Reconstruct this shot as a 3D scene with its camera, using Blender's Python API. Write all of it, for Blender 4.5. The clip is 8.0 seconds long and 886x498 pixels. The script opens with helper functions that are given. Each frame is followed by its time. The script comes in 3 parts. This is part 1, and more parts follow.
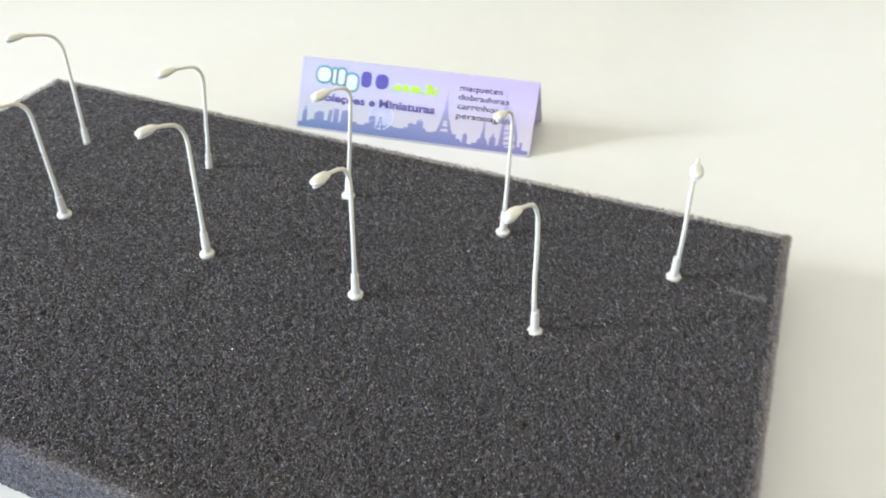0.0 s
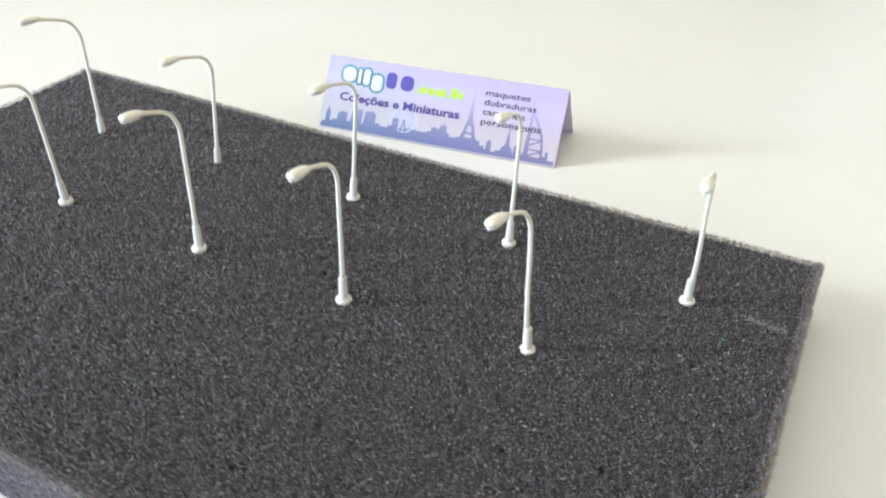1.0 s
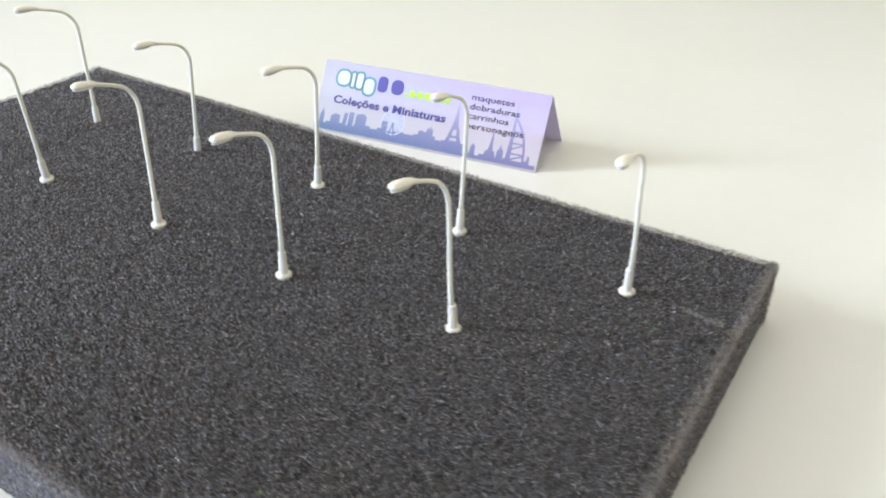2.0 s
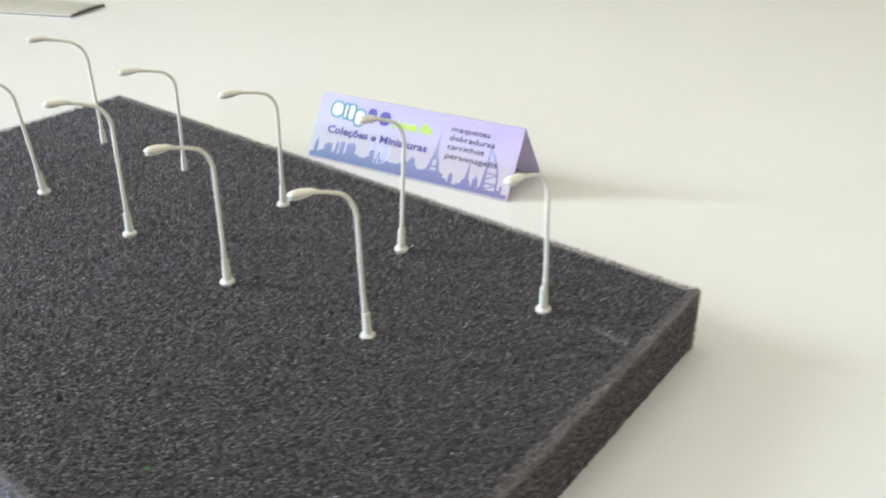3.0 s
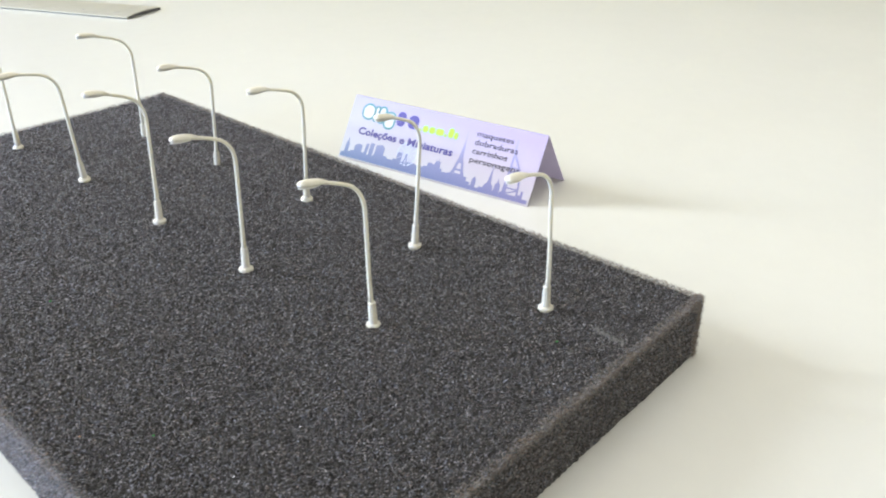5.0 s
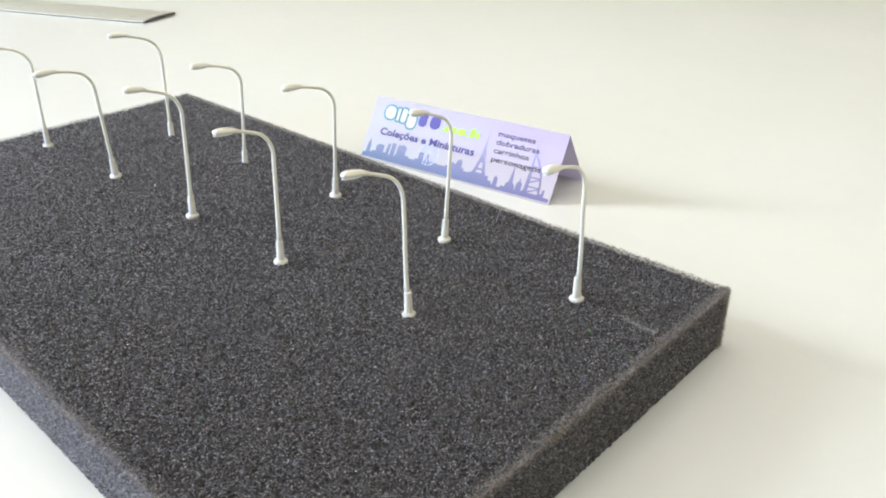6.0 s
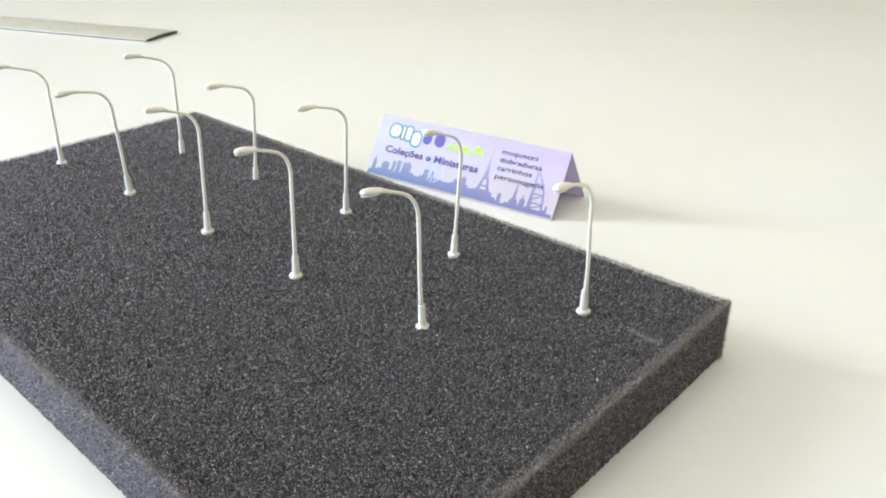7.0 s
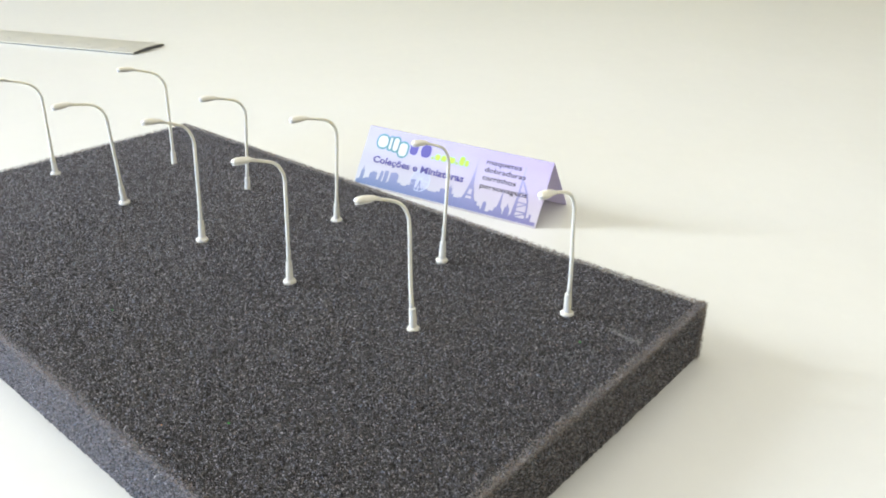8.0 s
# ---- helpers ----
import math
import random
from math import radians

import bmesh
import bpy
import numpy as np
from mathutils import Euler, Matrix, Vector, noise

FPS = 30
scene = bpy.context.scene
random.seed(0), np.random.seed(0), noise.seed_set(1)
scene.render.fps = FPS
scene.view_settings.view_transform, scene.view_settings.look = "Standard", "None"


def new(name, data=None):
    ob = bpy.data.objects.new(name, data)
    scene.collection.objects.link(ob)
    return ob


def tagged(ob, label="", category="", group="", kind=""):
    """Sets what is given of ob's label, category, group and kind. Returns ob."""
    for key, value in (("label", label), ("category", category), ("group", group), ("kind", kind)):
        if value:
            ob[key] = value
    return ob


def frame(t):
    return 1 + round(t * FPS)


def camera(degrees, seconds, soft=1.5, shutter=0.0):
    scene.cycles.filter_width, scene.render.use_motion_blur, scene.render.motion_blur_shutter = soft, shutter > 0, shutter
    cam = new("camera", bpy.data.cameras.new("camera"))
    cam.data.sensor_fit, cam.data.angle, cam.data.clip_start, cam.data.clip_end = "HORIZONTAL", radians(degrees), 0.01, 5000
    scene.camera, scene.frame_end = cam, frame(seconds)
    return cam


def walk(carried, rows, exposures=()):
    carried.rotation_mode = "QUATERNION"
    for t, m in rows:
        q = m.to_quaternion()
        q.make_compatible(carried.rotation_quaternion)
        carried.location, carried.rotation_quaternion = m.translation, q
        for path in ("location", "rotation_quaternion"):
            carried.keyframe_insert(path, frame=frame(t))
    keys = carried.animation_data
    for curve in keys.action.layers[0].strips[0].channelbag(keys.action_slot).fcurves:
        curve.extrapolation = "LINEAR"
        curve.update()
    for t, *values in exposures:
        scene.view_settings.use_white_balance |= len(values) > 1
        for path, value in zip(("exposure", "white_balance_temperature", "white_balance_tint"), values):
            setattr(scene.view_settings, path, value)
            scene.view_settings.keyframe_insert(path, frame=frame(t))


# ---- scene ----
cam = camera(57.9, 8.0, soft=1.9, shutter=1.0)
# seconds, eye in metres, then yaw, pitch and roll in degrees
ROWS = [
    (0.0, -0.0186, -0.1990, 0.1443, 22.76, -36.67, 0.10),
    (0.5, -0.0141, -0.1930, 0.1422, 25.78, -35.99, 0.02),
    (1.0, -0.0080, -0.1849, 0.1363, 28.13, -35.66, 0.12),
    (1.2, -0.0037, -0.1831, 0.1322, 29.35, -35.11, 0.02),
    (1.5, 0.0055, -0.1808, 0.1292, 31.32, -34.01, -0.23),
    (1.7, 0.0116, -0.1792, 0.1263, 32.12, -33.40, -0.37),
    (2.8, 0.0501, -0.1712, 0.1240, 38.50, -30.17, -1.02),
    (3.0, 0.0570, -0.1674, 0.1239, 39.57, -29.35, -1.42),
    (3.5, 0.0653, -0.1632, 0.1219, 41.22, -28.46, -1.90),
    (4.0, 0.0684, -0.1629, 0.1224, 42.77, -28.29, -1.74),
    (4.5, 0.0700, -0.1632, 0.1232, 43.38, -28.27, -1.33),
    (4.7, 0.0698, -0.1643, 0.1232, 43.34, -28.35, -1.07),
    (5.8, 0.0667, -0.1750, 0.1224, 43.30, -28.11, -0.66),
    (6.0, 0.0671, -0.1771, 0.1219, 43.33, -27.76, -0.66),
    (6.5, 0.0671, -0.1814, 0.1226, 43.24, -27.43, -0.58),
    (7.0, 0.0679, -0.1856, 0.1253, 42.64, -26.68, -0.39),
    (7.5, 0.0697, -0.1905, 0.1268, 41.72, -26.16, -0.09),
    (8.0, 0.0722, -0.1931, 0.1278, 41.22, -25.88, -0.06),
]


def heading(yaw, pitch, roll):
    return Matrix.Rotation(radians(yaw), 4, "Z") @ Matrix.Rotation(radians(90 + pitch), 4, "X") @ Matrix.Rotation(radians(roll), 4, "Z")


walk(cam, [(t, Matrix.Translation((x, y, z)) @ heading(yaw, pitch, roll)) for t, x, y, z, yaw, pitch, roll in ROWS],
     exposures=[(0.0, -0.12), (1.5, -0.1), (3.0, -0.22), (3.6, -0.22), (4.5, -0.08), (8.0, -0.05)])

# ---- world and lights: a tall window, an unseen low side window, added overhead fill ----
MM = 0.001
SUN_AZ = 207.0  # compass of the window as seen from the table, degrees from +x
world = bpy.data.worlds.new("world")
scene.world = world
world.use_nodes = True
wn = world.node_tree
sky = wn.nodes.new("ShaderNodeTexSky")
sky.sky_type, sky.sun_disc = "NISHITA", False
sky.sun_elevation, sky.sun_rotation = radians(40), radians(20)
bg = wn.nodes["Background"]
bg.inputs["Strength"].default_value = 0.12
wn.links.new(sky.outputs["Color"], bg.inputs["Color"])

ROOM = Matrix.Translation((-0.25, 0.15, -0.75)) @ Matrix.Rotation(radians(SUN_AZ - 180), 4, "Z")
ROOM_W, ROOM_E, ROOM_S, ROOM_N, ROOM_H = -2.4, 1.25, -0.95, 2.2, 2.7
WIN_S, WIN_N, WIN_LOW, WIN_HIGH = -0.315, -0.185, 1.15, 2.3
SIDE_W, SIDE_E, SIDE_LOW, SIDE_HIGH = -1.4, -0.5, 0.78, 0.99  # small unseen south window, low to send cool light onto the foam's near side
TOP_W, TOP_E, TOP_S, TOP_N = -0.6, 0.6, -0.75, 0.45  # an unseen ceiling opening, added for overhead fill on the table


def opening_light(m, wide, high, watts, color):
    """Area lamp in an opening: the sky's light, or added overhead fill."""
    data = bpy.data.lights.new("window_or_fill_light", "AREA")
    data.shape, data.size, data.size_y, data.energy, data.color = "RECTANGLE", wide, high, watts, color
    new("window_or_fill_light", data).matrix_world = ROOM @ m


opening_light(Matrix.Translation((ROOM_W - 0.02, (WIN_S + WIN_N) / 2, (WIN_LOW + WIN_HIGH) / 2)) @ Matrix.Rotation(radians(-90), 4, "Y") @ Matrix.Rotation(radians(90), 4, "Z"),
         WIN_N - WIN_S, WIN_HIGH - WIN_LOW, 113.0, (0.855, 0.925, 1.0))
opening_light(Matrix.Translation(((SIDE_W + SIDE_E) / 2, ROOM_S - 0.02, (SIDE_LOW + SIDE_HIGH) / 2)) @ Matrix.Rotation(radians(90), 4, "X"),
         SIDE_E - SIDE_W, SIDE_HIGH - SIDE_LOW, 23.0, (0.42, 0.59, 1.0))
# added overhead fill, to raise the table against the foam
opening_light(Matrix.Translation(((TOP_W + TOP_E) / 2, (TOP_S + TOP_N) / 2, ROOM_H + 0.06)), TOP_E - TOP_W, TOP_N - TOP_S, 16.5, (1.0, 0.965, 0.90))


# ---- materials ----
def material(name, rough=0.5, metal=0.0, spec=0.5):
    m = bpy.data.materials.new(name)
    m.use_nodes = True
    b = m.node_tree.nodes["Principled BSDF"]
    b.inputs["Roughness"].default_value = rough
    b.inputs["Metallic"].default_value = metal
    b.inputs["Specular IOR Level"].default_value = spec
    return m, m.node_tree, b


def coords(nt, kind="Object"):
    return nt.nodes.new("ShaderNodeTexCoord").outputs[kind]


def noise_tex(nt, src, scale, detail=4.0, rough=0.55):
    n = nt.nodes.new("ShaderNodeTexNoise")
    n.inputs["Scale"].default_value, n.inputs["Detail"].default_value, n.inputs["Roughness"].default_value = scale, detail, rough
    nt.links.new(src, n.inputs["Vector"])
    return n.outputs["Fac"]


def ramp(nt, fac, *stops):
    r = nt.nodes.new("ShaderNodeValToRGB")
    while len(r.color_ramp.elements) < len(stops):
        r.color_ramp.elements.new(0.5)
    for el, (at, col) in zip(r.color_ramp.elements, stops):
        el.position, el.color = at, (*col, 1)
    nt.links.new(fac, r.inputs["Fac"])
    return r.outputs["Color"]


def mix(nt, fac, a, b, mode="MIX"):
    m = nt.nodes.new("ShaderNodeMix")
    m.data_type, m.blend_type = "RGBA", mode
    for sock, val in ((m.inputs["Factor"], fac), (m.inputs["A"], a), (m.inputs["B"], b)):
        if isinstance(val, bpy.types.NodeSocket):
            nt.links.new(val, sock)
        elif isinstance(val, tuple):
            sock.default_value = (*val, 1)
        else:
            sock.default_value = val
    return m.outputs["Result"]


def bump(nt, b, height, strength, distance):
    n = nt.nodes.new("ShaderNodeBump")
    n.inputs["Strength"].default_value, n.inputs["Distance"].default_value = strength, distance
    nt.links.new(height, n.inputs["Height"])
    nt.links.new(n.outputs["Normal"], b.inputs["Normal"])


def mottled(name, low, high, scale, rough=0.5, metal=0.0, spec=0.5, bump_scale=None, bump_mm=0.02, bump_strength=0.3):
    """A paint-like surface: two tones mixed at two scales, with a fine relief."""
    m, nt, b = material(name, rough, metal, spec)
    co = coords(nt)
    broad, fine = noise_tex(nt, co, scale, 3), noise_tex(nt, co, scale * 14, 3)
    both = nt.nodes.new("ShaderNodeMath")
    both.operation = "MULTIPLY_ADD"
    both.inputs[1].default_value = 0.4
    nt.links.new(fine, both.inputs[0])
    half = nt.nodes.new("ShaderNodeMath")
    half.operation = "MULTIPLY"
    half.inputs[1].default_value = 0.6
    nt.links.new(broad, half.inputs[0])
    nt.links.new(half.outputs[0], both.inputs[2])
    nt.links.new(ramp(nt, both.outputs[0], (0.3, low), (0.7, high)), b.inputs["Base Color"])
    if bump_scale:
        bump(nt, b, noise_tex(nt, co, bump_scale, 3), bump_strength, bump_mm * MM)
    return m


def plain(name, color, rough=0.5, metal=0.0, spec=0.5):
    return mottled(name, tuple(c * 0.94 for c in color), tuple(min(1.0, c * 1.05) for c in color), 220.0, rough, metal, spec)


def thin_sheet(m, share, color):
    """Lets part of the light through, as thin paper and film do."""
    nt = m.node_tree
    through_light = nt.nodes.new("ShaderNodeBsdfTranslucent")
    through_light.inputs["Color"].default_value = (*color, 1)
    both = nt.nodes.new("ShaderNodeMixShader")
    both.inputs[0].default_value = share
    nt.links.new(nt.nodes["Principled BSDF"].outputs[0], both.inputs[1])
    nt.links.new(through_light.outputs[0], both.inputs[2])
    nt.links.new(both.outputs[0], nt.nodes["Material Output"].inputs["Surface"])


TABLE = mottled("white_laminate", (0.67, 0.673, 0.643), (0.695, 0.698, 0.668), 9.0, rough=0.16, spec=0.5, bump_scale=420.0, bump_mm=0.01, bump_strength=0.1)
PLASTIC = mottled("ivory_plastic", (0.62, 0.60, 0.525), (0.68, 0.66, 0.58), 260.0, rough=0.55, spec=0.28, bump_scale=1800.0, bump_mm=0.03, bump_strength=0.25)
LENS = mottled("milky_lens_plastic", (0.70, 0.70, 0.66), (0.76, 0.76, 0.72), 260.0, rough=0.3)
bsdf = PLASTIC.node_tree.nodes["Principled BSDF"]
bsdf.inputs["Subsurface Weight"].default_value, bsdf.inputs["Subsurface Scale"].default_value = 0.5, 0.0016
bsdf.inputs["Subsurface Radius"].default_value = (1.0, 0.95, 0.75)
WALL = mottled("cream_wall_paint", (0.56, 0.52, 0.44), (0.60, 0.56, 0.47), 2.0, rough=0.8, bump_scale=90.0, bump_mm=0.6)
BEIGE = mottled("beige_wall_paint", (0.265, 0.225, 0.085), (0.29, 0.25, 0.10), 2.0, rough=0.8, bump_scale=90.0, bump_mm=0.6)
GREIGE_BOUNCE = mottled("pale_grey_bounce_paint", (0.68, 0.64, 0.56), (0.72, 0.68, 0.60), 2.0, rough=0.8, bump_scale=90.0, bump_mm=0.6)
CEILING = mottled("white_ceiling_paint", (0.72, 0.68, 0.60), (0.75, 0.71, 0.63), 2.0, rough=0.85, bump_scale=90.0, bump_mm=0.6)
FLOOR = mottled("pale_floor_tile", (0.28, 0.25, 0.20), (0.34, 0.31, 0.25), 3.0, rough=0.4, bump_scale=30.0, bump_mm=0.4)
LEG = mottled("white_painted_leg", (0.72, 0.72, 0.7), (0.78, 0.78, 0.76), 12.0, rough=0.4)
METAL = mottled("brushed_aluminium", (0.44, 0.43, 0.37), (0.51, 0.495, 0.43), 60.0, rough=0.55, metal=0.45, bump_scale=900.0, bump_mm=0.02)
DARK = mottled("hollow_end_shade", (0.05, 0.048, 0.05), (0.09, 0.086, 0.085), 300.0, rough=0.6)
MARK = plain("engraved_mark", (0.34, 0.33, 0.3), 0.6)
INK_BLACK = plain("black_ink", (0.022, 0.018, 0.035), 0.55)
INK_VIOLET = plain("violet_ink", (0.06, 0.05, 0.27), 0.55)
INK_WHITE = plain("white_ink", (0.53, 0.56, 0.565), 0.5)
INK_LIME = plain("lime_ink", (0.40, 0.54, 0.035), 0.55)
INK_LIME_EDGE = plain("pale_lime_ink", (0.34, 0.52, 0.33), 0.55)
INK_MIST = plain("misty_blue_ink", (0.44, 0.47, 0.70), 0.55)
INK_PALE = plain("pale_blue_ink", (0.52, 0.60, 0.84), 0.55)
PAPER = plain("lilac_white_paper", (0.66, 0.62, 0.74), 0.6)
thin_sheet(PAPER, 0.6, (0.72, 0.68, 0.82))
GREEN = plain("green_fleck_fibre", (0.03, 0.30, 0.05), 0.5)
ORANGE = plain("orange_fleck_fibre", (0.75, 0.36, 0.12), 0.4)
LINT = mottled("pale_scuffed_foam", (0.15, 0.145, 0.14), (0.32, 0.31, 0.30), 900.0, rough=0.7)


def card_paper():
    """Printed card: white at the lower left, turning to lilac at the top and right."""
    m, nt, b = material("lilac_printed_card", 0.42, spec=0.4)
    sep = nt.nodes.new("ShaderNodeSeparateXYZ")
    nt.links.new(coords(nt), sep.inputs[0])
    base = ramp(nt, noise_scaled(nt, sep.outputs["Z"], 1 / 0.023), (0.0, (0.56, 0.57, 0.645)), (0.5, (0.515, 0.49, 0.625)), (1.0, (0.435, 0.385, 0.59)))
    side = ramp(nt, noise_scaled(nt, sep.outputs["X"], 1 / 0.09), (0.0, (0.90, 0.98, 1.0)), (1.0, (1.0, 0.94, 0.97)))
    col = mix(nt, 1.0, base, side, "MULTIPLY")
    grain = ramp(nt, noise_tex(nt, coords(nt), 2200.0, 2), (0.3, (0.96, 0.96, 0.96)), (0.7, (1.0, 1.0, 1.0)))
    nt.links.new(mix(nt, 1.0, col, grain, "MULTIPLY"), b.inputs["Base Color"])
    bump(nt, b, noise_tex(nt, coords(nt), 1500.0, 3), 0.15, 0.02 * MM)
    return m


def noise_scaled(nt, src, k):
    n = nt.nodes.new("ShaderNodeMath")
    n.operation, n.use_clamp = "MULTIPLY", True
    n.inputs[1].default_value = k
    nt.links.new(src, n.inputs[0])
    return n.outputs[0]


def skyline_ink():
    """Blue at one end of the print, violet at the other, paler towards the tops."""
    m, nt, b = material("skyline_ink", 0.45, spec=0.4)
    sep = nt.nodes.new("ShaderNodeSeparateXYZ")
    nt.links.new(coords(nt), sep.inputs[0])
    along = ramp(nt, noise_scaled(nt, sep.outputs["X"], 1 / 0.09), (0.0, (0.075, 0.155, 0.36)), (0.45, (0.11, 0.155, 0.37)), (1.0, (0.17, 0.15, 0.36)))
    pale = ramp(nt, noise_scaled(nt, sep.outputs["Z"], 1 / 0.020), (0.0, (0.0, 0.0, 0.0)), (1.0, (0.85, 0.85, 0.85)))
    grain = noise_tex(nt, coords(nt), 700.0, 3)
    tone = mix(nt, pale, along, (0.42, 0.40, 0.66))
    nt.links.new(mix(nt, noise_scaled(nt, grain, 0.25), tone, (0.28, 0.32, 0.58)), b.inputs["Base Color"])
    return m


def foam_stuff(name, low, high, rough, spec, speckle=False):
    """Charcoal polyurethane foam with a slight sheen; low and high carry shade or lit tips; loose bits differ one from
    the next.
    """
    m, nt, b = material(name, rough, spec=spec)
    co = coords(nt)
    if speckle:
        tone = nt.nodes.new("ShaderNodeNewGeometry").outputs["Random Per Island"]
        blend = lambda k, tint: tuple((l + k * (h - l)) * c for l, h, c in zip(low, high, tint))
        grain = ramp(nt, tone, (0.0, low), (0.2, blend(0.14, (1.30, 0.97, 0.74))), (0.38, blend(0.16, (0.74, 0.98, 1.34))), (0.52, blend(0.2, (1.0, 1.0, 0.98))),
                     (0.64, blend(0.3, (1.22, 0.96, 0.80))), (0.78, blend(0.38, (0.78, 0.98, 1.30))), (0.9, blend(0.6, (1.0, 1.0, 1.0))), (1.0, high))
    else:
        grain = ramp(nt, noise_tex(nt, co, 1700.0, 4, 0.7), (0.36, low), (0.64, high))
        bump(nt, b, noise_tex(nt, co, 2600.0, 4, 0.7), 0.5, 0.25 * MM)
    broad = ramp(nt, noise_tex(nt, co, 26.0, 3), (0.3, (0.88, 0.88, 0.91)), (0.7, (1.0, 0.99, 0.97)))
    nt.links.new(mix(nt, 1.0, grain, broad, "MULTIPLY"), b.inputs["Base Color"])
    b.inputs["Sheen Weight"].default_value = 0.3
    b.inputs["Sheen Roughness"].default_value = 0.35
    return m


CARD = card_paper()
SKYLINE = skyline_ink()
# shade in the colour: pitted body painted dark, torn tips painted pale as lit
FOAM_SHADED = foam_stuff("shaded_charcoal_foam", (0.031, 0.0292, 0.0296), (0.058, 0.0547, 0.0556), 0.6, 0.3)
STRUT_LIT = foam_stuff("lit_charcoal_strut", (0.100, 0.0945, 0.0965), (0.64, 0.610, 0.630), 0.40, 0.6, True)
# torn edge painted paler than the body, for light coming through thin foam
FRAYED_LIT = foam_stuff("lit_frayed_foam_edge", (0.15, 0.136, 0.118), (0.50, 0.458, 0.40), 0.5, 0.4, True)
FILM_LIT = foam_stuff("lit_cell_film", (0.100, 0.0945, 0.0965), (0.60, 0.572, 0.590), 0.27, 1.0, True)
thin_sheet(FILM_LIT, 0.55, (0.38, 0.365, 0.395))


# ---- mesh helpers ----
def shade(me, smooth):
    me.polygons.foreach_set("use_smooth", [smooth] * len(me.polygons))


def part(name, bm, mat, parent=None, label="", smooth=False, at=None):
    bmesh.ops.recalc_face_normals(bm, faces=bm.faces)
    me = bpy.data.meshes.new(name)
    bm.to_mesh(me)
    bm.free()
    me.materials.append(mat)
    shade(me, smooth)
    o = new(name, me)
    if parent:
        o.parent = parent
    if at is not None:
        o.matrix_basis = at
    if label:
        o["label"] = label
    return o


def box(bm, x0, y0, z0, x1, y1, z1, bevel=0.0, segments=2):
    made = bmesh.ops.create_cube(bm, size=1.0, matrix=Matrix.Translation(((x0 + x1) / 2, (y0 + y1) / 2, (z0 + z1) / 2)) @ Matrix.Diagonal((x1 - x0, y1 - y0, z1 - z0, 1)))
    if bevel:
        edges = {e for v in made["verts"] for e in v.link_edges}
        bmesh.ops.bevel(bm, geom=list(edges), offset=bevel, segments=segments, affect="EDGES", profile=0.6)
    return bm


def box_part(name, size, mat, parent=None, label="", bevel=0.0, at=None):
    return part(name, box(bmesh.new(), *size, bevel=bevel), mat, parent, label, at=at)


def tube(bm, line, radii, sides=20, flat=1.0, cap=True):
    """Sweeps a ring along a line of points; flat squashes it across the line's own plane."""
    rings = []
    for i, p in enumerate(line):
        ahead = (line[min(i + 1, len(line) - 1)] - line[max(i - 1, 0)]).normalized()
        side = Vector((1, 0, 0))
        up = ahead.cross(side).normalized()
        r = radii[i]
        ra, rb = r if isinstance(r, tuple) else (r, r)
        rings.append([bm.verts.new(p + side * math.cos(a) * ra + up * math.sin(a) * rb * flat) for a in (2 * math.pi * k / sides for k in range(sides))])
    for a, b in zip(rings, rings[1:]):
        for k in range(sides):
            bm.faces.new((a[k], a[(k + 1) % sides], b[(k + 1) % sides], b[k]))
    if cap:
        bm.faces.new(rings[0][::-1])
        bm.faces.new(rings[-1])
    return bm


def prism(bm, outline, y0, y1):
    """A flat outline in x and z, given depth along y."""
    a = [bm.verts.new((x, y0, z)) for x, z in outline]
    b = [bm.verts.new((x, y1, z)) for x, z in outline]
    bm.faces.new(a)
    bm.faces.new(b[::-1])
    for k in range(len(a)):
        bm.faces.new((a[k], b[k], b[(k + 1) % len(a)], a[(k + 1) % len(a)]))
    return bm


# ---- the room: unseen, its walls and paints chosen for the light they return ----
def structure(name, size, mat, label, category):
    o = box_part(name, size, mat, at=ROOM)
    return tagged(o, label, category, kind="structure")


T = 0.12
structure("floor", (ROOM_W - T, ROOM_S - T, -0.05, ROOM_E + T, ROOM_N + T, 0.0), FLOOR, "pale tiled floor under the white table", "floor")
bm = bmesh.new()
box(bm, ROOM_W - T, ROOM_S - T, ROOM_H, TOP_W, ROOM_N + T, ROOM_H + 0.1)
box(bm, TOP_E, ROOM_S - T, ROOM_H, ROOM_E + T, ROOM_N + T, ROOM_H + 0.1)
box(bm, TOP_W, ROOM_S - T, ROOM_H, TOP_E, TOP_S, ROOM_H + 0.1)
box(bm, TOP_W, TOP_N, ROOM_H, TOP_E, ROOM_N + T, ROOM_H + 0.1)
tagged(part("ceiling", bm, CEILING, at=ROOM), "white painted ceiling with a square opening for added fill light", "ceiling", kind="structure")
# unseen; its yellow tone tints the table's far reflection
structure("wall_north", (ROOM_W - T, ROOM_N, 0, ROOM_E + T, ROOM_N + T, ROOM_H), BEIGE, "plain beige painted wall of the room", "wall")
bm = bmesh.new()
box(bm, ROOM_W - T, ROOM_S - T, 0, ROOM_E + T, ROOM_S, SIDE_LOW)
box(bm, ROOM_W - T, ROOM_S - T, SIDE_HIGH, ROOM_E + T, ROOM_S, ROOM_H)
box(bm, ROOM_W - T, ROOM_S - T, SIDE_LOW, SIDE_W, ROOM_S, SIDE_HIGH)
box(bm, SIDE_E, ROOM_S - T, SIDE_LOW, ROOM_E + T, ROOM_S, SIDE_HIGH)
tagged(part("wall_south", bm, WALL, at=ROOM), "cream painted wall with a small unseen window opening", "wall", kind="structure")
